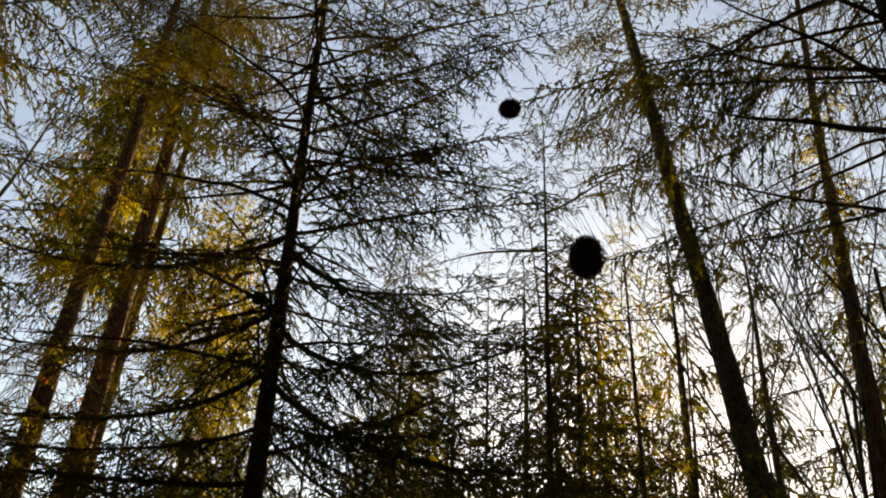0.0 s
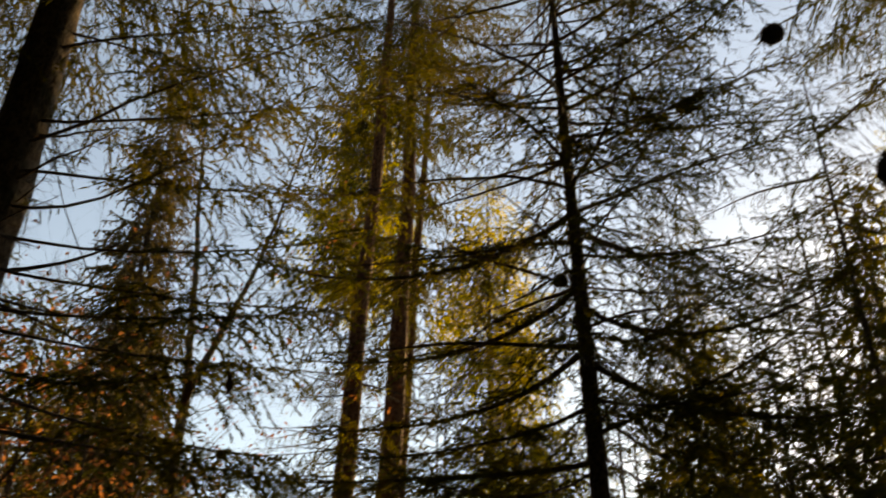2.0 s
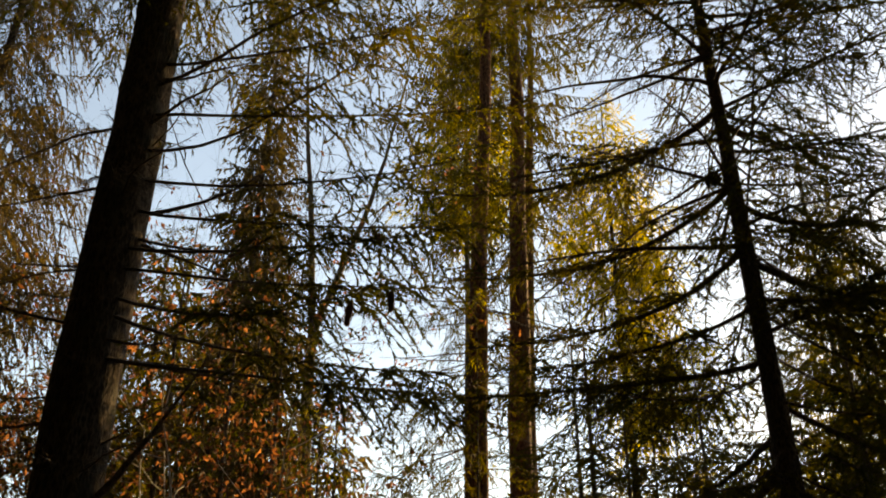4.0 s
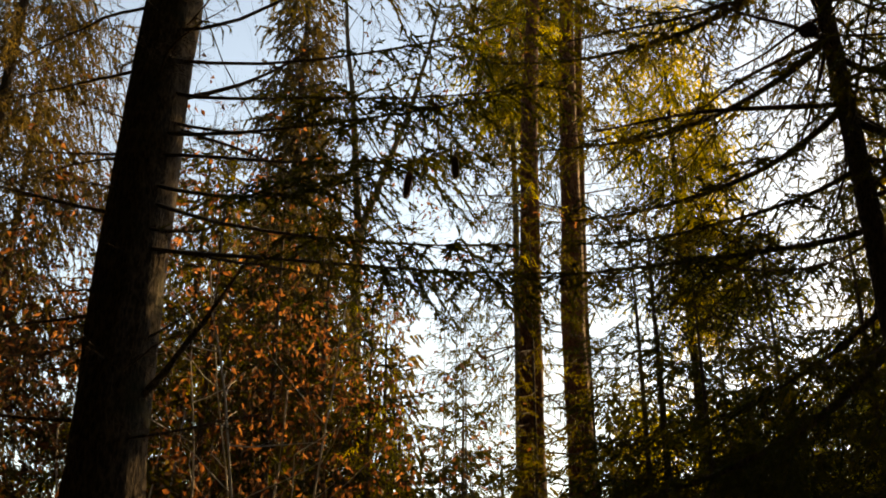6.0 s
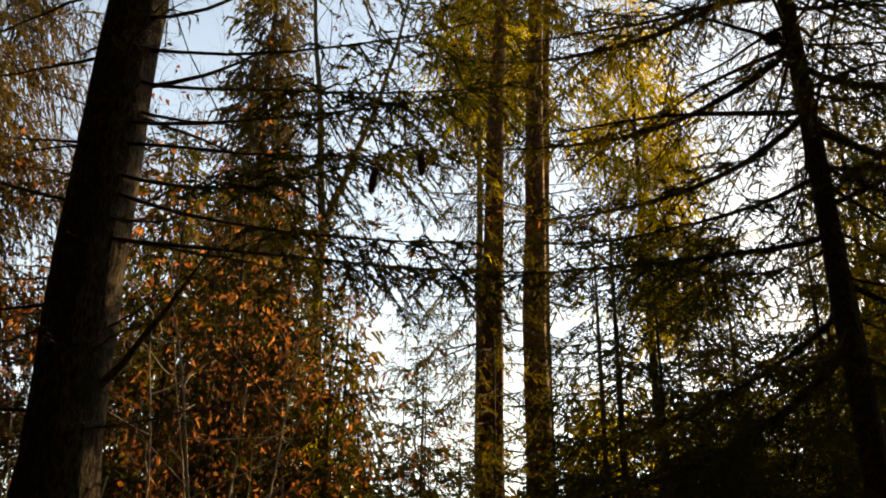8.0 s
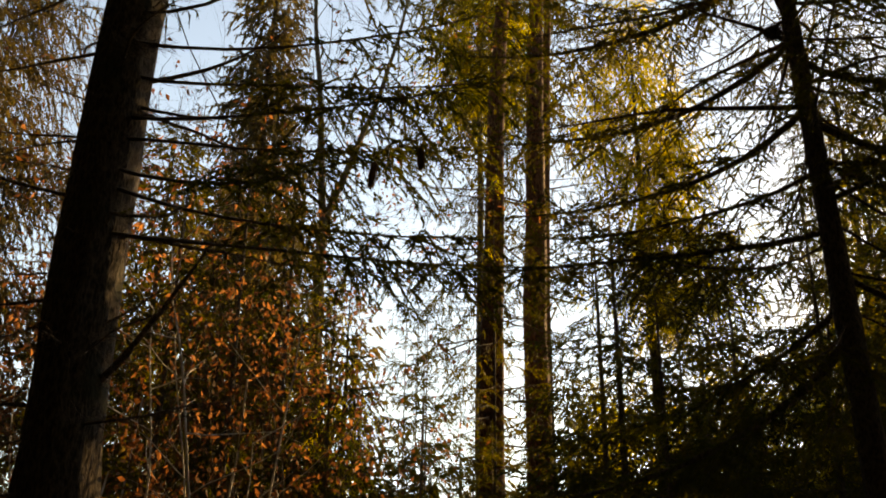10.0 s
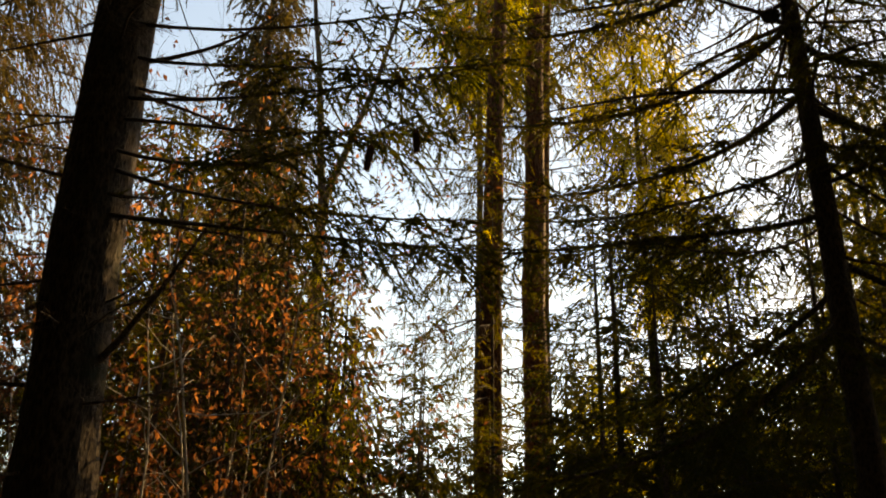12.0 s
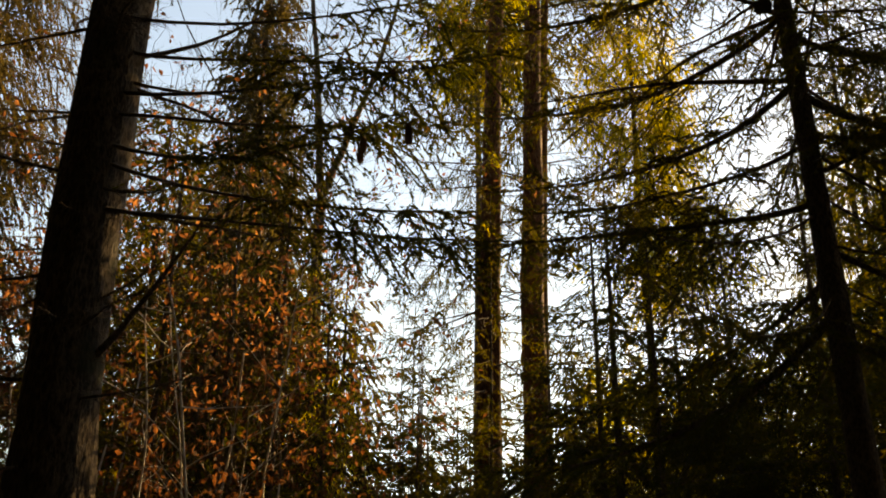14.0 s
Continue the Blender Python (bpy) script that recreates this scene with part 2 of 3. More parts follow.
def spray(rng, length, s0, s1, level, hang, bare=0.2, spread=0.34, thick=0.006):
    """A living spruce branch: its wood and its needles, as two Geos. hang: how far the side twigs droop."""
    gap, gap2, per, nl, nw, core = LEVEL[level]
    fine = level == "near"
    axis = axis_curve(rng, length, s0, s1, 14 if fine else 8 if level in ("mid", "back") else 4)
    n = len(axis)
    wood = Geo().tube(axis, np.linspace(thick * length ** 0.7, 0.0025, n), 5 if fine else 3)
    u = np.arange(bare, 0.985, gap / length)
    u = np.clip(u + rng.normal(0, gap / length * 0.35, len(u)), bare, 0.985)
    base = np.stack([np.interp(u, np.linspace(0, 1, n), axis[:, k]) for k in range(3)], 1)
    tan = unit(np.stack([np.interp(u, np.linspace(0, 1, n), np.gradient(axis[:, k])) for k in range(3)], 1))
    sgn = np.where(np.arange(len(u)) % 2, 1.0, -1.0)[:, None]
    side = unit(np.cross(np.array([0, 0, 1.0]), tan)) * sgn
    shape = np.minimum(1, (u - bare + 0.12) / 0.3) * (1 - u) ** 0.75 + 0.10
    tl = spread * length ** 0.75 * shape * rng.uniform(0.55, 1.2, len(u))
    phi = np.radians(rng.normal(58, 20, len(u)))[:, None]
    way = unit(tan * np.cos(phi) + side * np.sin(phi) + rng.normal(0, 0.26, (len(u), 3)))
    v = np.linspace(0, 1, 4 if fine else 3 if level in ("mid", "back") else 2)
    sag = np.array([0, 0, -1.0]) * (hang * rng.uniform(0.6, 1.4, len(u)))[:, None]
    pts = base[:, None] + tl[:, None, None] * (v[None, :, None] * way[:, None] + v[None, :, None] ** 2 * sag[:, None])
    a, b = pts[:, :-1].reshape(-1, 3), pts[:, 1:].reshape(-1, 3)
    if fine:
        wood.sticks(a, b, 0.0018, 0.0014)
    elif level in ("mid", "back"):
        w = unit(b - a)
        wood.blades(a, w, unit(np.cross(w, rng.normal(0, 1, a.shape))), np.linalg.norm(b - a, axis=1) * 1.3, 0.008)
    # short shoots on both sides of each twig
    s_base, s_tip = [], []
    for row, l, sd in zip(pts, tl, side):
        c = int(l / gap2)
        if c < 1:
            continue
        w = (np.arange(c) + rng.uniform(0.2, 0.8, c)) / c
        p = np.stack([np.interp(w, v, row[:, k]) for k in range(3)], 1)
        t = unit(row[-1] - row[0])
        across = unit(np.cross(t, [0, 0, 1.0]))
        sg = np.where(np.arange(c) % 2, 1.0, -1.0)[:, None]
        dirn = unit(t * 0.75 + across * sg * 0.75 + np.array([0, 0, -0.5 * hang]) + rng.normal(0, 0.32, (c, 3)))
        q = p + dirn * ((0.32 * l * (1.05 - w) + 0.03) * rng.uniform(0.5, 1.2, c))[:, None]
        s_base.append(p), s_tip.append(q)
    if s_base:
        s_base, s_tip = np.concatenate(s_base), np.concatenate(s_tip)
        if fine:
            wood.sticks(s_base, s_tip, 0.0012, 0.0009)
        a, b = np.concatenate([a, s_base]), np.concatenate([b, s_tip])
    tip_a, tip_b = axis[n // 2:-1], axis[n // 2 + 1:]
    a, b = np.concatenate([a, tip_a]), np.concatenate([b, tip_b])
    seg = np.linalg.norm(b - a, axis=1)
    count = int(seg.sum() * per)
    pick = rng.choice(len(seg), count, p=seg / seg.sum())
    at = a[pick] + (b - a)[pick] * rng.uniform(0, 1, (count, 1))
    t = unit((b - a)[pick])
    rad = unit(np.cross(t, rng.normal(0, 1, (count, 3))))
    nway = unit(t * (0.9 if fine else 1.5) + rad)
    nside = unit(np.cross(nway, rng.normal(0, 1, (count, 3))))
    needles = Geo().blades(at, nway, nside, nl * rng.uniform(0.7, 1.25, count), nw)
    flat = unit(np.cross(unit(b - a), rng.normal(0, 1, a.shape)))
    if level == "rough":
        needles.ribbons(a, b + unit(b - a) * nl * 0.4, flat, core * rng.uniform(0.7, 1.3, len(a)))
    else:
        needles.blades(a, unit(b - a), flat, seg + nl * 0.6, core * rng.uniform(0.7, 1.3, len(a)))
    return wood, needles


def dead_branch(rng, length, s0, s1, thick=0.013, twigs=26, rich=1.0):
    """A bare branch with a few thin broken twigs."""
    axis = axis_curve(rng, length, s0, s1, wobble=0.09)
    n = len(axis)
    geo = Geo().tube(axis, np.linspace(thick * length ** 0.6, 0.002, n), 5)
    k = int(twigs * length * rich)
    u = rng.uniform(0.15, 1, k)
    base = np.stack([np.interp(u, np.linspace(0, 1, n), axis[:, c]) for c in range(3)], 1)
    way = unit(np.stack([rng.uniform(0.2, 0.9, k), rng.choice([-1, 1], k) * rng.uniform(0.4, 1, k), rng.normal(-0.25, 0.3, k)], 1))
    l = rng.uniform(0.06, 0.38, k) * length ** 0.5 * (1.1 - u)
    mid = base + way * l[:, None] * 0.5
    tip = mid + unit(way + rng.normal(0, 0.35, (k, 3))) * l[:, None] * 0.5
    geo.sticks(base, mid, 0.0028, 0.002)
    geo.sticks(mid, tip, 0.002, 0.001)
    f = mid + unit(way + rng.normal(0, 0.8, (k, 3))) * l[:, None] * 0.4
    geo.sticks(mid, f, 0.0015, 0.0008)
    return geo


# ---- a stock of branches, shared by the trees ----
stock = np.random.default_rng(11)
SPRAYS, SPRAY_GEOS, DEAD = {}, {}, {}
SIZES = (0.7, 1.3, 2.2)
STYLES = {"flat": (0.55, -14, 8), "arch": (0.6, -40, 14), "curtain": (1.25, -24, 4), "up": (0.25, 18, 30)}


FOLIAGE = {False: NEEDLE, True: NEEDLE_DRY, "gold": NEEDLE_SUNLIT}


def sprays(style, level, dry=False):
    """The stock of ready branches of one style: for each size, some (wood, needles) meshes."""
    key = (style, level, dry)
    if key not in SPRAYS:
        hang, s0, s1 = STYLES[style]
        SPRAYS[key], SPRAY_GEOS[key] = [], []
        for size in SIZES:
            geos = [spray(stock, size, s0 + stock.normal(0, 6), s1 + stock.normal(0, 6), level, hang, spread=0.46 if level in ("back", "far") else 0.36) for _ in range(3)]
            SPRAY_GEOS[key].append(geos)
            SPRAYS[key].append([(w.mesh("branch", TWIG), g.mesh("needles", FOLIAGE[dry])) for w, g in geos])
    return SPRAYS[key]


def dead_stock():
    if not DEAD:
        for size in SIZES:
            DEAD[size] = [dead_branch(stock, size, stock.uniform(-25, 10), stock.uniform(-25, 15)).mesh("dead_branch", TWIG) for _ in range(4)]
    return DEAD


def trunk_geo(rng, height, dia, lean, sides=14, rough=0.05, bow=0.05):
    """A tapered trunk with a flare at its foot, slight bends and uneven bark."""
    n = max(10, int(height / 0.45))
    z = np.linspace(-0.3, height, n)
    u = np.clip(z / height, 0, 1)
    r = dia / 2 * ((1 - u) ** 0.8 * 0.98 + 0.02) * (1 + 0.55 * np.exp(-np.maximum(z, 0) / 0.35))
    ph = rng.uniform(0, 6.28, 4)
    x = lean[0] * z + bow * dia * (np.sin(z * 0.55 + ph[0]) + 0.5 * np.sin(z * 1.3 + ph[1]))
    y = lean[1] * z + bow * dia * (np.sin(z * 0.6 + ph[2]) + 0.5 * np.sin(z * 1.1 + ph[3]))
    radii = r[:, None] * (1 + rng.normal(0, rough, (n, sides)))
    return Geo().tube(np.stack([x, y, z], 1), radii, sides), (lambda h: (np.interp(h, z, x), np.interp(h, z, y), h)), (lambda h: np.interp(h, z, r))


def swing(place, az, scale=1.0, tilt=0.0, roll=0.0):
    """The pose of a branch that leaves place towards az (degrees from +x, turning left)."""
    return Matrix.Translation(place) @ pose(0, 0, 0, 0, 0, az) @ pose(0, 0, 0, roll, -tilt, 0) @ Matrix.Scale(scale, 4)


def spruce(seed, base, height, dia, crown, reach, count, style="arch", level="mid", lean=(0, 0), dry=False, bark_mat=None,
           dead=(0, 0, 0), label="", group="spruces of the wood", joined=False, shape=0.8, up_top=True, sides=14, tufts=(0, 0, 0), tuft_dry=None, skirt=(0, 0, 0, 0), shaded=None):
    """A spruce. crown: where the living branches begin; reach: the longest of them; dead: from, to and count of bare branches; shaded: a side without living branches (from, span, up to)."""
    rng = np.random.default_rng(seed)
    tree = tagged(new("spruce_tree"), label, "tree", group)
    tree.location = (base[0], base[1], 0)
    geo, centre, radius = trunk_geo(rng, height, dia, lean, sides)
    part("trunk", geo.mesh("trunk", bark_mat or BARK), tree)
    crown_wood, crown_needles = Geo(), Geo()
    lib = sprays(style, level, dry)
    for i in range(count):
        f = ((i + rng.uniform(0, 1)) / count) ** 1.05
        z = crown + (height * 0.985 - crown) * f
        l = reach * ((1 - f) ** shape) * rng.uniform(0.6, 1.15) * min(1, 0.65 + f * 3) + 0.22
        az = (i * 137.5 + rng.normal(0, 18)) % 360
        if shaded and z < shaded[2] and (az - shaded[0]) % 360 < shaded[1]:
            continue
        k = int(np.argmin([abs(math.log(l / s)) for s in SIZES]))
        pickn = int(rng.integers(3))
        m = swing(centre(z), az, l / SIZES[k], rng.normal(0, 5) + (35 * max(0, f - 0.72) / 0.28 if up_top else 0), rng.normal(0, 8))
        if joined:
            w, g = SPRAY_GEOS[(style, level, dry)][k][pickn]
            crown_wood.add(w, m), crown_needles.add(g, m)
        else:
            w, g = lib[k][pickn]
            b = part("branch", w, tree, m)
            part("needles", g, b)
    if joined:
        tagged(part("branchwork", crown_wood.mesh("branchwork", TWIG), tree), kind="stuff")
        tagged(part("crown", crown_needles.mesh("crown", FOLIAGE[dry]), tree), kind="stuff")
    z0, z1, c, l = skirt
    for i in range(c):
        z = rng.uniform(z0, z1)
        w, g = lib[2][int(rng.integers(3))]
        b = part("branch", w, tree, swing(centre(z), i * 137.5 + rng.normal(0, 15), l / SIZES[2] * rng.uniform(0.7, 1.15), rng.normal(0, 6), rng.normal(0, 10)))
        part("needles", g, b)
    z0, z1, c = tufts
    for i in range(c):
        z = rng.uniform(z0, z1)
        w, g = sprays(style, level, dry if tuft_dry is None else tuft_dry)[0][int(rng.integers(3))]
        b = part("branch", w, tree, swing(centre(z), rng.uniform(0, 360), rng.uniform(0.5, 1.2), rng.normal(-15, 15), rng.normal(0, 15)))
        part("needles", g, b)
    z0, z1, c = dead
    for i in range(c):
        z = z0 + (z1 - z0) * (i + rng.uniform(0, 1)) / c
        l = rng.uniform(0.5, 2.0)
        k = int(np.argmin([abs(math.log(l / s)) for s in SIZES]))
        part("dead_branch", dead_stock()[SIZES[k]][int(rng.integers(4))], tree,
             swing(centre(z), rng.uniform(0, 360), l / SIZES[k], rng.normal(0, 8), rng.uniform(-30, 30)))
    return tree, centre, radius, rng


def limb(tree, centre, rng, z, az, length, s0, s1, level="near", hang=0.4, bare=0.25, spread=0.30, thick=0.012, dry=False):
    """One particular living limb."""
    w, g = spray(rng, length, s0, s1, level, hang, bare, spread, thick)
    m = swing(centre(z), az)
    b = part("branch", w.mesh("branch", BARK_YOUNG), tree, m)
    part("needles", g.mesh("needles", FOLIAGE[dry]), b)
    rings = w.v[0].reshape(-1, 5 if level == "near" else 3, 3).mean(1)
    return lambda u: tree.location + m @ Vector([float(np.interp(u, np.linspace(0, 1, len(rings)), rings[:, k])) for k in range(3)])


def bare_limb(tree, centre, rng, z, az, length, s0, s1, thick=0.013, rich=1.0):
    part("dead_branch", dead_branch(rng, length, s0, s1, thick, rich=rich).mesh("dead_branch", TWIG), tree, swing(centre(z), az))


def grow(rng, geo, thin, tips, p, d, length, r, depth, droop=0.0, kids=(2, 4), spread=0.55):
    """Broadleaf branching: a bent tube, then thinner ones from along it."""
    n = 6 if depth > 1 else 4
    pts, dirs = [p], [d]
    for _ in range(n):
        d = unit(d + rng.normal(0, 0.11 if depth < 3 else 0.05, 3) + np.array([0, 0, 0.05 - droop]))
        pts.append(pts[-1] + d * length / n)
        dirs.append(d)
    pts = np.array(pts)
    geo.tube(pts, np.linspace(r, r * (0.55 if depth else 0.3), n + 1), 6 if depth > 2 else 4 if depth > 0 else 3)
    if depth <= 1:
        tips.append(pts)
    if depth > 0:
        for _ in range(int(rng.integers(*kids)) + (2 if depth > 1 else 0)):
            i = int(rng.integers(max(1, n // 3), n + 1))
            side = unit(np.cross(dirs[i], rng.normal(0, 1, 3)))
            grow(rng, thin, thin, tips, pts[i], unit(dirs[i] + side * rng.uniform(0.5, 1.3) * spread * 1.6), length * rng.uniform(0.42, 0.72), r * rng.uniform(0.3, 0.48), depth - 1, droop, kids, spread)


def leaf_mesh(rng, tips, per_tip, size, name="leaves"):
    a = np.concatenate([t[rng.integers(0, len(t), per_tip)] for t in tips]) if tips else np.zeros((0, 3))
    k = len(a)
    base = a + rng.normal(0, 0.02, (k, 3))
    way = unit(rng.normal(0, 1, (k, 3)) * 0.75 + np.array([0, 0, -0.7]))
    side = unit(np.cross(way, rng.normal(0, 1, (k, 3))))
    return Geo().leaves(base, way, side, size * rng.uniform(0.7, 1.25, k), size * 0.55 * rng.uniform(0.7, 1.2, k), rng.uniform(0.1, 0.8, k)).mesh(name, LEAF_BROWN)


def broadleaf(seed, base, height, r, depth, label, name="young_beech", bark_mat=None, twig_mat=None, leaves=0, size=0.06, lean=(0, 0, 1), stems=1, kids=(2, 4), spread=0.5, category="tree", group=""):
    rng = np.random.default_rng(seed)
    tree = tagged(new(name), label, category, group)
    tree.location = (base[0], base[1], -0.05)
    geo, thin, tips = Geo(), Geo(), []
    for s in range(stems):
        off = rng.normal(0, 0.12, 3) * (stems > 1) * np.array([1, 1, 0])
        grow(rng, geo, thin, tips, off, unit(np.array(lean, float) + rng.normal(0, 0.09, 3) * (stems > 1)), height * rng.uniform(0.55, 0.7), r, depth, 0, kids, spread)
    part("stem" if r < 0.05 else "trunk", geo.mesh("stem", bark_mat or BARK_PALE), tree)
    tagged(part("branchwork", thin.mesh("branchwork", twig_mat or bark_mat or BARK_PALE), tree), kind="stuff")
    if leaves:
        part("leaves", leaf_mesh(rng, tips, leaves, size), tree)
    return tree


# ---- ground ----
def ground():
    """Forest floor: one sheet, uneven near by, out to the horizon."""
    n = 90
    u = np.linspace(-1, 1, n)
    g = np.sign(u) * (np.abs(u) ** 3.2) * 900
    x, y = np.meshgrid(g, g, indexing="ij")
    z = np.array([[0.10 * noise.noise((a * 0.35, b * 0.35, 0)) + 0.25 * noise.noise((a * 0.06, b * 0.06, 3)) for b in g] for a in g])
    geo = Geo()
    geo.v.append(np.stack([x, y, z - 0.08], -1).reshape(-1, 3))
    i = np.arange(n - 1)[:, None] * n + np.arange(n - 1)[None]
    geo.q.append(np.stack([i, i + n, i + n + 1, i + 1], -1).reshape(-1, 4))
    m, nd, k, p = material("leaf_litter")
    co = nd.new("ShaderNodeTexCoord")
    vor = nd.new("ShaderNodeTexVoronoi")
    vor.inputs["Scale"].default_value = 18
    big = nd.new("ShaderNodeTexNoise")
    big.inputs["Scale"].default_value, big.inputs["Detail"].default_value = 0.9, 8
    k.new(co.outputs["Object"], vor.inputs["Vector"]), k.new(co.outputs["Object"], big.inputs["Vector"])
    leafcol = ramp(nd, k, vor.outputs["Color"], [(0.1, (0.05, 0.025, 0.012)), (0.5, (0.13, 0.065, 0.028)), (0.9, (0.22, 0.13, 0.06))])
    moss = nd.new("ShaderNodeMixRGB")
    k.new(ramp(nd, k, big.outputs["Fac"], [(0.5, (0, 0, 0)), (0.62, (1, 1, 1))]), moss.inputs["Fac"])
    k.new(leafcol, moss.inputs[1])
    moss.inputs[2].default_value = (0.04, 0.055, 0.015, 1)
    k.new(moss.outputs["Color"], p.inputs["Base Color"])
    p.inputs["Roughness"].default_value = 0.95
    bp = nd.new("ShaderNodeBump")
    bp.inputs["Strength"].default_value, bp.inputs["Distance"].default_value = 0.8, 0.03
    k.new(vor.outputs["Distance"], bp.inputs["Height"]), k.new(bp.outputs["Normal"], p.inputs["Normal"])
    return tagged(new("ground", geo.mesh("ground", m)), "brown leaf litter and moss on the forest floor", "ground", kind="structure")


ground()

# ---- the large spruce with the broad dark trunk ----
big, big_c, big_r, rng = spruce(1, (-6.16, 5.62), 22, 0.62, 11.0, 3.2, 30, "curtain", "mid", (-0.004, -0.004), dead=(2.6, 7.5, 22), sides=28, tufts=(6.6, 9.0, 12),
                               skirt=(9.2, 12.5, 52, 2.7), label="tall spruce with broad flaky trunk coloured as in shade, dead lower branches")

for z, az, l, s0, s1, k in [(5.9, 20, 1.8, 4, 52, 1.5), (5.75, 10, 1.8, -28, -18, 1.1), (4.6, 15, 1.9, -8, -10, 1.1), (6.33, -22, 1.2, -30, -26, 0.8), (6.5, -15, 1.1, 12, 30, 0.8), (3.2, 8, 1.9, 38, 46, 2.2), (3.75, -2, 1.1, 20, 30, 1.2), (3.55, -22, 1.6, 14, 6, 0.7),
                            (4.77, -25, 1.8, -24, -10, 1.0), (5.9, 150, 1.8, 2, -4, 1.0), (6.3, 160, 1.5, 25, 5, 1.0), (6.6, 140, 1.4, 30, 10, 1.0), (5.4, 170, 1.5, 10, -12, 1.0), (3.1, -20, 1.9, -6, -2, 0.8),
                            (5.6, -100, 0.9, 5, -10, 0.8), (2.6, 150, 1.2, 30, 40, 0.7), (4.3, 155, 1.5, 5, 0, 1.0), (6.8, -25, 1.8, -8, 14, 1.2), (6.9, 135, 1.6, 18, 0, 1.2), (4.0, 165, 1.6, -10, 5, 1.0), (5.0, 140, 1.7, 15, 0, 1.0)]:
    bare_limb(big, big_c, rng, z, az, l, s0, s1, 0.012 * k, 1.3)
CONES = []
for z, az, l, s0, s1, b in [(5.15, -19, 4.1, -27, -10, 0.42), (6.0, -15, 3.9, -26, -10, 0.45), (5.4, -10, 3.8, -20, -16, 0.5), (7.0, -10, 4.4, -22, -12, 0.5), (7.6, -4, 4.2, -20, -10, 0.45),
                           (5.6, -14, 4.2, -22, -8, 0.5), (6.6, -20, 4.2, -24, -6, 0.5), (7.3, -16, 4.6, -18, -12, 0.45), (6.3, -5, 4.0, -22, -12, 0.5), (4.6, -15, 4.1, -18, -8, 0.5), (5.0, -11, 4.2, -26, -12, 0.5)]:
    twig = limb(big, big_c, rng, z, az, l, s0, s1, "mid", 0.6, b, 0.42, 0.008)
    CONES += [twig(0.86), twig(0.95)] if z == 5.15 else [twig(0.8)] if z == 6.0 else []

for z, az, l, s0, s1 in [(8.5, -5, 3.6, -6, -20), (9.7, -12, 3.8, -2, -18), (10.3, 2, 3.6, 0, -16), (8.8, 24, 3.0, -8, -16)]:
    limb(big, big_c, rng, z, az, l, s0, s1, "mid", 0.9, 0.25, 0.46, 0.008)

# ---- the slender spruce with arching limbs ----
hero, hero_c, hero_r, rng = spruce(2, (-0.93, 5.19), 10.2, 0.17, 3.0, 2.2, 72, "arch", "near", (-0.028, 0.1), bark_mat=BARK_YOUNG, dead=(4.4, 9.6, 60), shaded=(135, 95, 5.6),
                                  label="slender young spruce with dark trunk and arching limbs", shape=0.62)
for z, az, l, s0, s1, th in [
    (6.75, 0, 2.1, 20, 52, 0.011), (6.22, -6, 1.9, 12, 12, 0.010), (5.68, 2, 2.0, 14, 10, 0.010), (4.86, -2, 2.1, -44, 48, 0.014), (4.42, 3, 2.2, -42, 10, 0.015),
    (3.89, -6, 1.7, 18, 28, 0.011), (3.45, 8, 1.9, -34, 6, 0.012), (2.95, -10, 1.8, -34, 0, 0.012),
    (5.68, 180, 2.8, -34, 36, 0.012), (5.02, 183, 2.1, -40, 10, 0.014), (4.52, 177, 2.0, -38, 8, 0.014), (3.72, 181, 2.1, -8, 4, 0.012), (3.12, 179, 2.2, -46, 10, 0.016),
    (6.16, 172, 2.0, 64, 40, 0.012), (6.9, 186, 1.7, -10, 6, 0.010), (7.5, 176, 1.5, 4, 8, 0.009), (7.3, 4, 1.7, 14, 20, 0.009), (8.0, -8, 1.3, 24, 16, 0.009), (8.3, 184, 1.2, 20, 14, 0.009),
    (7.6, -4, 2.4, 16, 12, 0.009), (8.5, 2, 2.2, 18, 10, 0.008), (7.1, -16, 2.3, 6, 4, 0.009), (6.45, 10, 2.3, 8, 2, 0.009), (8.9, -20, 2.0, 22, 8, 0.008),
    (5.3, -20, 1.7, -24, 8, 0.010), (6.0, -28, 1.6, -8, 4, 0.010), (4.1, 205, 1.7, -32, 4, 0.011), (4.15, -35, 1.6, -30, 6, 0.011), (3.3, 150, 1.8, -30, 0, 0.011),
]:
    limb(hero, hero_c, rng, z, az, l, s0, s1, spread=0.50, bare=0.12, thick=th)


def nest(seed, place, size, label):
    """A rounded ball of tangled twigs, caught in a fork."""
    rng = np.random.default_rng(seed)
    thing = tagged(new("bird_nest"), label, "nest", "nests in the branches")
    thing.location = place
    z = np.linspace(-1, 1, 9)
    r = np.sqrt(np.maximum(0.02, 1 - np.abs(z) ** 2.4))
    ball = Geo().tube(np.stack([0 * z, 0 * z, z * size[1] * 0.47], 1), r[:, None] * size[0] * 0.47 * (1 + rng.normal(0, 0.07, (9, 14))), 14)
    part("core", ball.mesh("core", TWIG), thing)
    k = 420
    n = unit(rng.normal(0, 1, (k, 3)))
    p = n * np.array([size[0], size[0], size[1]]) * 0.5
    t = unit(np.cross(n, rng.normal(0, 1, (k, 3))))
    l = size[0] * rng.uniform(0.12, 0.38, k)[:, None]
    w = Geo().sticks(p - t * l, p + t * l + n * rng.uniform(-0.2, 0.25, (k, 1)) * l, 0.0022, 0.0012)
    part("twig_tangle", w.mesh("twig_tangle", TWIG), thing, label="tangle of dark dry twigs")


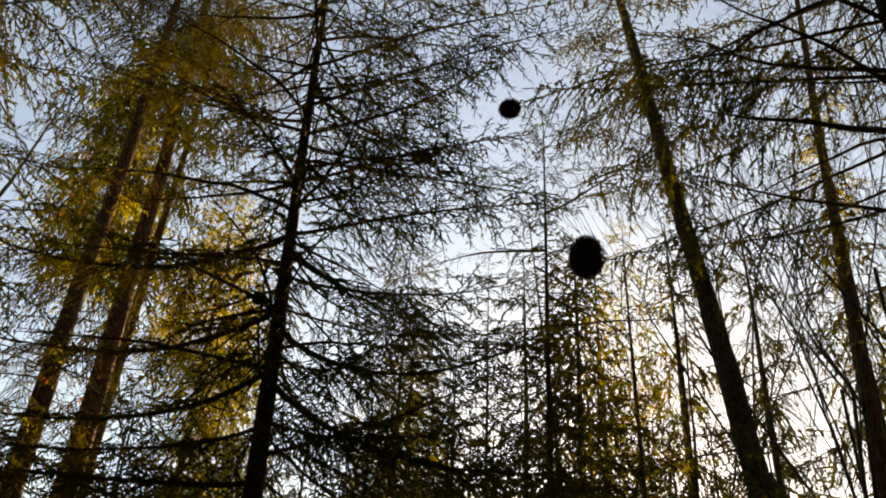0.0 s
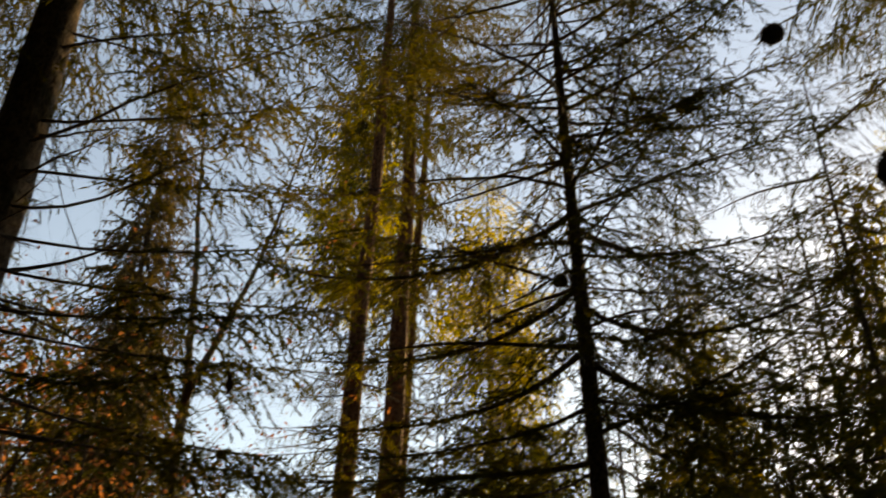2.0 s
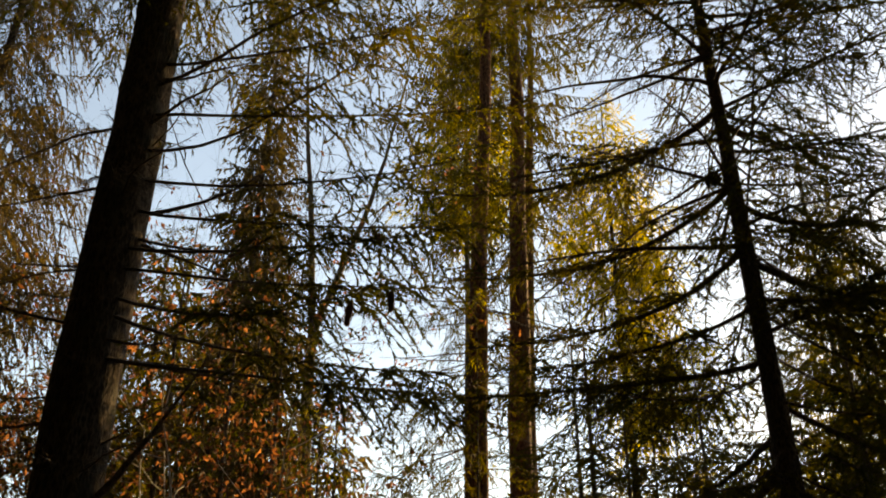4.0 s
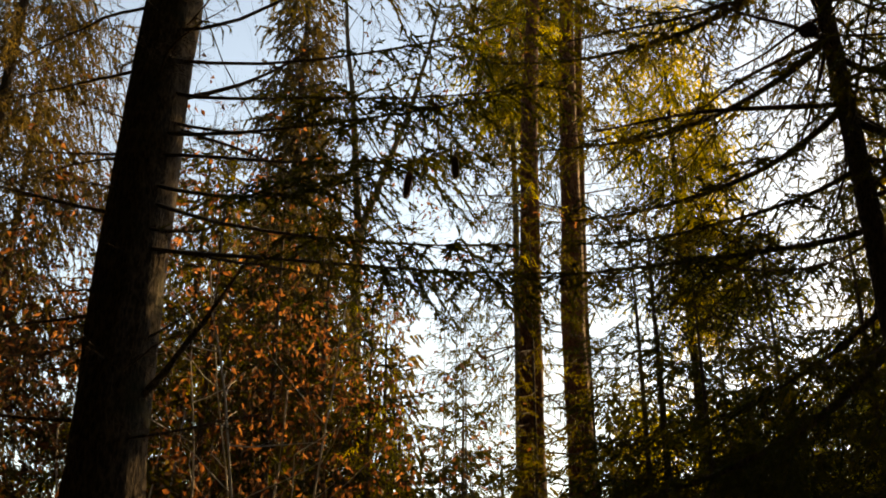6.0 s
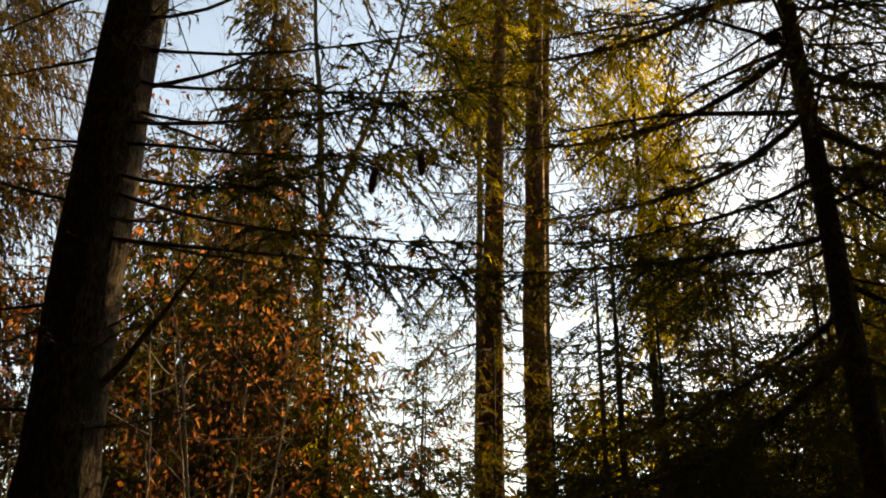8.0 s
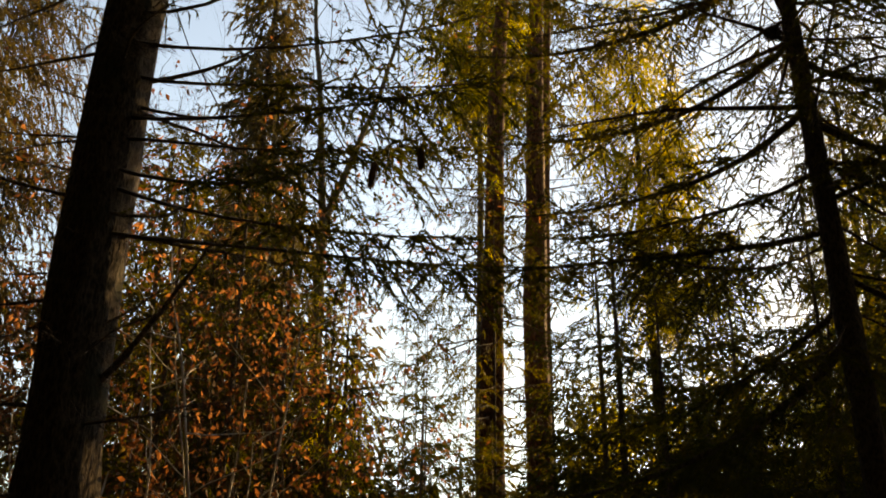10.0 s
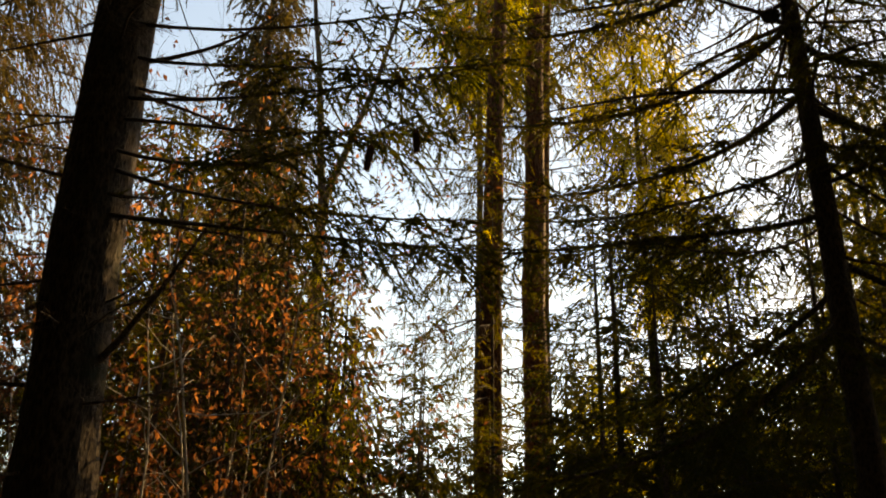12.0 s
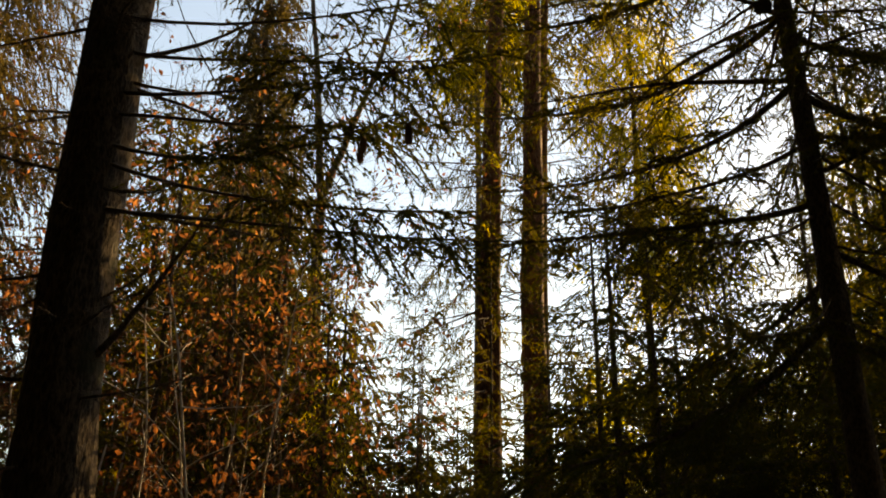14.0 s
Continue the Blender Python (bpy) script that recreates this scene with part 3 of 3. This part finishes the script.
nest(201, (0.995, 5.40, 5.36), (0.225, 0.30), "dark rounded bird nest of twigs in a spruce")
nest(202, (0.48, 5.49, 6.78), (0.15, 0.11), "small dark clump of dry twigs on a branch")
nest(203, (-0.19, 5.9, 6.60), (0.13, 0.07), "small dark clump of dry twigs on a branch")
nest(204, (-0.07, 5.9, 6.68), (0.07, 0.05), "tiny dark clump of dry twigs on a branch")
nest(205, (-1.18, 5.5, 4.96), (0.09, 0.07), "tiny dark clump of dry twigs on a branch")


def cone(seed, place, length, tilt):
    """A hanging spruce cone with overlapping scales."""
    rng = np.random.default_rng(seed)
    thing = tagged(new("spruce_cone"), "brown spruce cone hanging from a branch", "cone", "hanging cones")
    thing.matrix_basis = pose(*place, tilt, 0, float(rng.uniform(0, 360)))
    u = np.linspace(0, 1, 9)
    core = Geo().tube(np.stack([0 * u, 0 * u, -u * length], 1), length * 0.13 * np.sin(np.pi * (0.1 + 0.86 * u)) ** 0.7, 8)
    part("core", core.mesh("core", CONE), thing)
    k = 90
    f = (np.arange(k) + 0.5) / k
    a = np.arange(k) * 2.4
    out = np.stack([np.cos(a), np.sin(a), 0 * a], 1)
    rad = length * 0.13 * np.sin(np.pi * (0.1 + 0.86 * f)) ** 0.7
    base = out * rad[:, None] * 0.8 + np.stack([0 * f, 0 * f, -f * length], 1)
    way = unit(out * 0.6 + np.array([0, 0, -1.0]))
    side = np.stack([-np.sin(a), np.cos(a), 0 * a], 1)
    scales = Geo().leaves(base, way, side, length * 0.17, length * 0.15, np.full(k, -0.3))
    part("husk", scales.mesh("husk", CONE), thing)
    stalk = Geo().tube(np.array([[0, 0, 0.05], [0, 0, 0.02], [0, 0, -0.01]]), [0.003, 0.003, 0.004], 5)
    part("stalk", stalk.mesh("stalk", TWIG), thing)


CONE = bark("cone_scales", (0.06, 0.028, 0.014), (0.13, 0.062, 0.03), (0.22, 0.12, 0.06), 70, 1.0, 0.002)
for n, p in enumerate(CONES):
    cone(210 + n, (p.x, p.y, p.z - 0.045), 0.13 - 0.02 * n, 8 * n - 10)

# ---- the pair of tall trunks ----
spruce(3, (-6.35, 16.4), 26, 0.56, 9.5, 2.5, 96, "curtain", "back", (0.012, 0.004), dead=(3.5, 15, 40), bark_mat=BARK_RED, tufts=(5, 14, 14), shape=0.5, skirt=(15, 21, 36, 2.7), shaded=(-125, 105, 21), label="tall spruce with straight reddish brown trunk")
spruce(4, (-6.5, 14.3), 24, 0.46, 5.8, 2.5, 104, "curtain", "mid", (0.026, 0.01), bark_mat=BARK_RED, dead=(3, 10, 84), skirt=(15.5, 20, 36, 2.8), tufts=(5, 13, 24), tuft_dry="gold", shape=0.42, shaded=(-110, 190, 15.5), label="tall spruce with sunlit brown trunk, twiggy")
spruce(5, (-7.0, 18.2), 26, 0.34, 12.0, 1.8, 40, "curtain", "far", (0.034, 0.01), joined=True, dead=(3, 12, 10), bark_mat=BARK_RED, shape=0.5, label="tall thin spruce behind a thicker trunk")
# ---- leaning trunk and its neighbours ----
spruce(6, (5.15, 12.0), 22, 0.46, 12.0, 2.4, 56, "flat", "back", (-0.115, 0.035), dead=(4, 13, 30), tufts=(9, 15, 70), shape=0.5, label="leaning tall spruce with patches of live twigs")
spruce(7, (6.3, 13.4), 21, 0.38, 9.5, 2.0, 46, "flat", "back", (0.04, -0.02), bark_mat=BARK_RED, tufts=(5, 15, 70), tuft_dry="gold", dead=(4, 14, 30), shape=0.5, label="tall reddish spruce with dry hanging twigs")
over, over_c, over_r, over_rng = spruce(19, (3.9, 5.7), 22, 0.36, 10.0, 3.2, 26, "curtain", "mid", dead=(2, 9, 18), skirt=(8.2, 11, 16, 3.2), label="large spruce with long drooping limbs overhead")
for z, az, l, s0, s1 in [(8.3, 165, 3.6, -4, -14), (7.6, 178, 3.4, -8, -12), (9.2, 172, 4.0, 4, -16), (7.0, 150, 3.0, -14, -6), (8.8, 150, 3.6, -2, -14), (6.4, 165, 2.6, -18, 0)]:
    limb(over, over_c, over_rng, z, az, l, s0, s1, "mid", 1.1, 0.25, 0.36, 0.010)
for z, az, l, s0, s1, k in [(6.9, 178, 2.1, 4, 16, 1.9), (8.8, 176, 2.4, -22, -46, 1.6), (7.6, 168, 2.6, 10, 0, 1.2), (8.2, 186, 2.2, 24, 10, 1.3), (6.1, 172, 2.2, 12, 26, 1.1), (7.2, 190, 2.4, 34, 8, 1.2)]:
    bare_limb(over, over_c, over_rng, z, az, l, s0, s1, 0.013 * k, 1.6)
# ---- background spruces ----
spruce(8, (-15.2, 19.8), 25, 0.40, 3.0, 2.2, 520, "curtain", "far", joined=True, dry=True, shape=0.5, label="tall spruce with grey-brown hanging twigs in sunlight")
spruce(9, (-13.2, 9.2), 24, 0.26, 2.5, 3.4, 330, "curtain", "back", joined=True, dry=True, shape=0.6, label="tall spruce with brown hanging foliage")
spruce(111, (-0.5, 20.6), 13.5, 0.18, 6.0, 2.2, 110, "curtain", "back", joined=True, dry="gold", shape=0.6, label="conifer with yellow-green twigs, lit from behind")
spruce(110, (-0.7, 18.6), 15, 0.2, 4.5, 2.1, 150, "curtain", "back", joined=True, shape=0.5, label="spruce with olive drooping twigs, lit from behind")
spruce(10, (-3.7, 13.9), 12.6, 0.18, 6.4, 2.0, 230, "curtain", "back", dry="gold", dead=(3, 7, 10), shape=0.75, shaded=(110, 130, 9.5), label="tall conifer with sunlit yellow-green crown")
SCREEN = [spruce(13 + i, (0, 0), 12.5, 0.22, 0.8, 2.0, 78, "curtain", "back", joined=True, label="dense spruce standing before the low sun", group="spruces before the sun", sides=8)[0] for i in range(2)]
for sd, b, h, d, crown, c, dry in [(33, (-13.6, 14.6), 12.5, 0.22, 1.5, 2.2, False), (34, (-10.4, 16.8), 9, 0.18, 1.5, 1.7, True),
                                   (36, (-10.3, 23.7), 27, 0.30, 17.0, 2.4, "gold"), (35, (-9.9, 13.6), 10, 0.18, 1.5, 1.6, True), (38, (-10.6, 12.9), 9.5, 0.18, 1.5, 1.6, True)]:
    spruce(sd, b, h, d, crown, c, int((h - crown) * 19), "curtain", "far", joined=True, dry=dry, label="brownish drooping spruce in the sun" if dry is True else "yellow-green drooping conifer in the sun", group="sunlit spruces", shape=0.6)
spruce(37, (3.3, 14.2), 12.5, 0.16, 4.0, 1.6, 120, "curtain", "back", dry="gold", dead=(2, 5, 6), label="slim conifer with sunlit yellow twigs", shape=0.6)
spruce(12, (2.6, 15.5), 13, 0.24, 2.5, 2.2, 170, "curtain", "far", joined=True, label="spruce with drooping green branches in the sun")
# ---- young spruces ----
YOUNG = "young spruce with dense dark horizontal branches"
for sd, b, h, d, rch, c in [
    (20, (-3.2, 9.7), 6.4, 0.13, 2.2, 190), (21, (-2.2, 10.6), 6.2, 0.10, 2.0, 160), (22, (-0.6, 8.8), 5.8, 0.10, 2.0, 100), (23, (0.5, 7.6), 4.9, 0.09, 1.7, 100),
    (28, (-2.5, 8.2), 5.0, 0.09, 1.8, 80), (128, (-2.9, 11.4), 6.0, 0.09, 1.9, 96), (24, (-8.3, 12.5), 8.0, 0.09, 1.5, 80), (220, (0.2, 8.2), 6.5, 0.09, 1.9, 110), (221, (-1.3, 9.6), 6.6, 0.09, 1.9, 100), (26, (-1.4, 12.5), 7.4, 0.11, 2.0, 140), (27, (-9.6, 12.2), 6.4, 0.09, 1.4, 44),
]:
    spruce(sd, b, h, d, 0.5, rch, round(c * 0.66), "flat", "mid", bark_mat=BARK_YOUNG, label=YOUNG, group="young spruces", sides=8, shape=0.7)
for sd, b, h, rch, c in [(131, (-5.75, 12.9), 8.4, 1.3, 64), (132, (-5.0, 13.2), 7.2, 1.5, 64), (134, (-2.9, 13.0), 7.2, 1.9, 70)]:
    spruce(sd, b, h, 0.08, 0.5, rch, c, "flat", "mid", bark_mat=BARK_YOUNG, joined=True, label=YOUNG, group="young spruces", sides=8, shape=0.7)
spruce(25, (-7.7, 11.7), 7.0, 0.09, 0.8, 1.4, 84, "curtain", "mid", dry="gold", bark_mat=BARK_YOUNG, shape=0.7, label="young conifer with sunlit yellow-green twigs", sides=8)
spruce(30, (1.19, 8.92), 10.2, 0.11, 1.5, 1.5, 150, "flat", "mid", bark_mat=BARK_YOUNG, dead=(4, 8.5, 14), label="thin young spruce with a dense dark top", sides=8)
spruce(31, (1.9, 9.9), 9.6, 0.09, 2.0, 1.2, 60, "flat", "mid", (-0.085, 0.01), bark_mat=BARK_YOUNG, dead=(4, 8.5, 14), label="thin leaning young spruce", sides=8)
for sd, b, h in [(44, (0.2, 10.2), 7.4), (45, (2.2, 9.4), 6.8), (46, (3.0, 9.6), 6.6), (47, (3.9, 10.4), 7.2), (141, (0.6, 9.8), 8.4), (142, (1.6, 11.4), 9.6), (143, (-0.3, 11.6), 8.8)]:
    spruce(sd, b, h, 0.09, 1.0, 1.7, 80, "flat", "mid", bark_mat=BARK_YOUNG, dead=(1.5, 5, 10), label="thin young spruce with long thin branches", group="young spruces", sides=8)
spruce(33, (3.0, 12.4), 8.0, 0.10, 1.5, 1.5, 70, "flat", "mid", bark_mat=BARK_YOUNG, label=YOUNG, group="young spruces", sides=8)
for sd, b, h in [(41, (-5.6, 12.4), 4.6), (42, (-7.0, 12.9), 4.8), (43, (-6.4, 13.6), 4.2), (48, (-7.2, 13.4), 7.4), (49, (-6.6, 12.4), 6.6), (39, (-8.4, 15.4), 8.6)]:
    spruce(sd, b, h, 0.05, 0.6, 1.1 + h * 0.03, 60, "flat", "mid", bark_mat=BARK_YOUNG, label="small spruce sapling in the clearing", group="spruce saplings", sides=6)
spruce(32, (-6.1, 11.4), 6.2, 0.05, 1.0, 1.3, 64, "flat", "mid", bark_mat=BARK_YOUNG, label="spindly spruce sapling against the bright sky", sides=6)
# ---- broadleaf trees ----
def forked_tree(seed, base, fork, r, ways, label):
    """A bare broadleaf tree whose trunk divides into slim upright stems with fine twigs."""
    rng = np.random.default_rng(seed)
    tree = tagged(new("broadleaf_tree"), label, "tree")
    tree.location = (base[0], base[1], -0.05)
    part("trunk", Geo().tube(np.stack([np.sin(np.linspace(0, 5, 16)) * r, np.cos(np.linspace(0, 4, 16)) * r, np.linspace(-0.3, fork, 16)], 1), np.linspace(r * 1.3, r * 0.9, 16), 10).mesh("trunk", BARK_GREY), tree)
    for way, l in ways:
        d, p, pts = unit(np.array(way, float)), np.array([np.sin(5) * r, np.cos(4) * r, fork - 0.1]), []
        for k in range(14):
            pts.append(p)
            d = unit(d + rng.normal(0, 0.06, 3) + np.array([0, 0, 0.05]))
            p = p + d * l / 13
        pts = np.array(pts)
        stem = part("stem", Geo().tube(pts, np.linspace(r * 0.75, 0.012, 14), 7).mesh("stem", BARK_GREY), tree)
        for k in range(3, 14):
            for _ in range(2):
                thin, tips = Geo(), []
                side = unit(np.cross(d, rng.normal(0, 1, 3)))
                grow(rng, thin, thin, tips, pts[k], unit(np.array([0, 0, 0.7]) + side), rng.uniform(1.0, 2.4) * (1.25 - k / 14), 0.022 * (1.2 - k / 14), 2, 0, (2, 4), 0.5)
                part("branch", thin.mesh("branch", BARK_GREY), stem)


forked_tree(40, (-12.3, 18.9), 11.4, 0.14, [((0.0, 0, 1), 11), ((0.26, 0.1, 1), 9)], "bare grey broadleaf tree with a forked trunk")
for i, (x, y, h) in enumerate([(-6.5, 7.6, 5.0), (-7.2, 8.4, 7.5), (-8.2, 8.6, 8.5), (-6.9, 9.2, 5.5), (-9.2, 10.2, 9.5), (-7.8, 7.4, 6.0), (-10.0, 9.0, 8.5),
                               (-8.8, 12.0, 9.0), (-8.4, 6.6, 6.5), (-9.6, 7.2, 7.0), (-9.0, 6.0, 6.0), (-10.6, 11.0, 9.5), (-9.0, 9.4, 6.5), (-8.0, 9.8, 6.0), (-8.6, 11.2, 9.5)]):
    broadleaf(50 + i, (x, y), h * 0.85, 0.018, 3, "young beech with pale stem and dry orange-brown leaves", twig_mat=TWIG, leaves=4, size=0.076, kids=(3, 6), group="young beeches")


def pale_stem(seed, base, lean, height, r):
    """A thin pale young stem with a few bare crooked twigs."""
    rng = np.random.default_rng(seed)
    tree = tagged(new("sapling"), "thin pale bare sapling stem with crooked twigs", "sapling", "pale saplings")
    tree.location = (base[0], base[1], 0)
    z = np.linspace(-0.1, height, 14)
    x, y = lean[0] * z + np.cumsum(rng.normal(0, 0.018, 14)), lean[1] * z + np.cumsum(rng.normal(0, 0.018, 14))
    pts = np.stack([x, y, z], 1)
    part("stem", Geo().tube(pts, np.linspace(r, r * 0.4, 14), 7).mesh("stem", BARK_PALE), tree)
    for k in range(4, 14):
        thin, tips = Geo(), []
        side = unit(np.cross([0, 0, 1.0], rng.normal(0, 1, 3)))
        grow(rng, thin, thin, tips, pts[k], unit(side + np.array([0, 0, rng.uniform(0.1, 0.9)])), rng.uniform(0.4, 0.9), 0.006, 1, 0, (1, 4), 0.6)
        part("twig", thin.mesh("twig", BARK_PALE), tree)


for sd, b, ln, h, r in [(301, (-5.24, 6.55), (-0.108, -0.088), 4.6, 0.017), (302, (-5.98, 6.47), (-0.052, -0.047), 4.2, 0.014),
                        (303, (-5.75, 7.16), (0.087, 0.058), 4.6, 0.015), (304, (-5.53, 7.06), (-0.019, -0.013), 3.2, 0.012),
                        (305, (-5.6, 6.9), (-0.12, -0.1), 4.0, 0.013)]:
    pale_stem(sd, b, ln, h, r)
for i, (x, y, h) in enumerate([(-12.6, 15.8, 16), (-14.2, 17.4, 17), (-10.4, 13.0, 13), (-15.4, 13.6, 16)]):
    broadleaf(190 + i, (x, y), h, 0.045, 4, "bare broadleaf tree with fine grey-brown twigs", "broadleaf_tree", BARK_GREY, lean=(0.03, 0, 1), spread=0.34, group="bare trees behind the beeches")
for i, (x, y, h) in enumerate([(4.0, 8.2, 11), (4.7, 8.6, 12), (4.3, 9.6, 12), (5.4, 9.2, 12), (6.0, 10.2, 13), (5.0, 7.6, 11), (4.4, 11.4, 13), (5.6, 12.2, 14), (6.6, 11.6, 13), (3.6, 12.6, 12), (7.2, 13.0, 14), (4.9, 10.4, 12)]):
    broadleaf(70 + i, (x, y), h, 0.036, 4, "bare thin broadleaf tree with many fine upright twigs", "broadleaf_tree", BARK_GREY, stems=1, lean=(0.0, 0, 1), spread=0.3, group="thin bare trees")

# ---- the wood round about ----
far_rng = np.random.default_rng(5)


def scatter(models, spots, scales):
    """Copies of the model trees at azimuth (degrees, left is plus) and distance; the models themselves take the first spots."""
    for i, (az, d) in enumerate(spots):
        m = pose(-math.sin(radians(az)) * d, math.cos(radians(az)) * d, 0, 0, 0, float(far_rng.uniform(0, 360))) @ Matrix.Scale(float(far_rng.uniform(*scales)), 4)
        (models[i] if i < len(models) else copy_thing(models[i % len(models)], m)).matrix_basis = m


THICKET = [spruce(80 + i, (0, 0), 6.5, 0.10, 0.3, 1.8, 50, "flat", "back", joined=True, bark_mat=BARK_YOUNG, label="young spruce in a dense dark thicket", group="thicket of young spruces", sides=6)[0] for i in range(3)]
scatter(THICKET, [(18.5, 12.2), (6, 14.5), (1, 12.5), (-1, 10.5), (-4, 13), (-9, 12), (-15, 13), (-20, 12)], (0.9, 1.2))
scatter([copy_thing(THICKET[i], Matrix()) for i in range(3)], [(36, 14), (39, 13), (42.5, 13), (47, 14)], (1.25, 1.5))
scatter([copy_thing(THICKET[i], Matrix()) for i in range(3)], [(18, 15.5), (19.2, 14.5), (20.4, 15.6), (19.5, 18), (21, 19), (22.4, 18.2)], (0.5, 0.7))
scatter([copy_thing(THICKET[i], Matrix()) for i in range(3)], [(24, 18), (25.4, 17.5), (27, 18.5)], (0.8, 0.92))
COPSE = [spruce(85 + i, (0, 0), 7.5, 0.11, 0.3, 2.0, 58, "flat", "far", joined=True, bark_mat=BARK_YOUNG, label="young spruce in a copse further off", group="copse of young spruces", sides=6)[0] for i in range(3)]
scatter(COPSE, [(-4, 15), (-9, 19), (-15, 18), (0, 15), (-12, 16), (2.5, 14), (-2.5, 15)], (1.0, 1.25))
scatter([copy_thing(COPSE[i], Matrix()) for i in range(3)], [(18.4, 16), (17.6, 18), (19, 14.5)], (0.6, 0.75))
scatter([copy_thing(COPSE[i], Matrix()) for i in range(3)], [(34, 16), (40, 15.5), (38, 18), (44, 18), (35, 21), (48, 20), (42, 22)], (0.85, 1.15))
FARS = [spruce(90 + i, (0, 0), 18, 0.34, 2.5 + i, 3.0, 64, "curtain", "far", joined=True, dry=i == 1, label="distant tall spruce in the wood", group="distant spruces", sides=8)[0] for i in range(3)]
scatter(FARS, [(-34, 22), (-42, 18), (-27, 25), (-21, 24), (-16, 27), (-10, 30), (-30, 30), (41, 34), (46, 28), (53, 24), (60, 19), (36, 40)], (0.95, 1.2))
scatter([copy_thing(FARS[i], Matrix()) for i in range(3)], [(15, 44), (-4, 40), (7, 48)], (0.5, 0.7))
scatter([copy_thing(COPSE[i], Matrix()) for i in range(3)], [(26, 15), (27.6, 14), (29.2, 15), (24, 18), (28.4, 18), (30.2, 19), (32, 20), (26.5, 20), (25.2, 14.2), (28.4, 12.8)], (0.56, 0.74))
scatter([copy_thing(COPSE[i], Matrix()) for i in range(3)], [(24, 40), (26, 34), (28, 42), (29.5, 36), (31, 44), (33, 32), (22, 30)], (1.15, 1.45))
scatter(SCREEN, [(-6, 16), (-11, 17), (-16, 15.5), (-21, 17.5), (-27, 17)], (0.85, 1.1))
GLOW = [spruce(75 + i, (0, 0), 9.0, 0.16, 0.6, 2.2, 110, "curtain", "far", joined=True, dry="gold" if i == 1 else False, shape=0.6, label="spruce with olive needles lit from behind", group="back-lit spruces", sides=6)[0] for i in range(2)]
scatter(GLOW, [(5.8, 22.5), (5, 18), (12, 22), (2, 20), (8.5, 23), (0, 17.5), (4, 24)], (0.72, 0.88))
scatter([copy_thing(GLOW[i], Matrix()) for i in range(2)], [(11.6, 13.5), (17.3, 15.5), (18.4, 17.5), (13.2, 16.5), (11, 15), (8, 14.5), (5.5, 15.5)], (0.52, 0.68))
scatter([copy_thing(GLOW[i], Matrix()) for i in range(2)], [(12, 25), (13.8, 27), (15.4, 25.5), (17, 27.5), (18.4, 26), (10.4, 26.5), (8.4, 25), (16.2, 29)], (0.98, 1.12))
# added out of view, behind and beside the camera, to block sky light
BACK = [spruce(95 + i, (0, 0), 22, 0.42, 2.5, 3.8, 130, "curtain", "rough", joined=True, shape=0.55, label="unseen tall spruce added to keep out sky light", group="spruces all round", sides=8)[0] for i in range(2)]
ring = []
for d, count, start in [(8, 9, 112), (11, 14, 84), (15, 16, 74), (20, 16, 68)]:
    ring += [(start + (360 - 2 * start) * k / (count - 1) + float(far_rng.normal(0, 2)), d * float(far_rng.uniform(0.92, 1.1))) for k in range(count)]
scatter(BACK, ring, (0.85, 1.15))
# unseen crowns close to the camera, added to dim the light from above
TALL = [spruce(98, (0, 0), 25, 0.46, 10.0, 3.9, 150, "curtain", "rough", joined=True, shape=0.5, label="unseen tall spruce added to shade the trees from overhead", group="spruces closing overhead", sides=12)[0]]
scatter(TALL, [(112, 3.6), (-108, 4.4), (165, 3.6), (-150, 4.6), (100, 7.5), (-70, 6.4), (-88, 8), (-62, 9.5), (105, 6), (135, 5.2), (-130, 7.0), (180, 6.0), (-165, 8.0), (110, 8.0)], (0.95, 1.1))
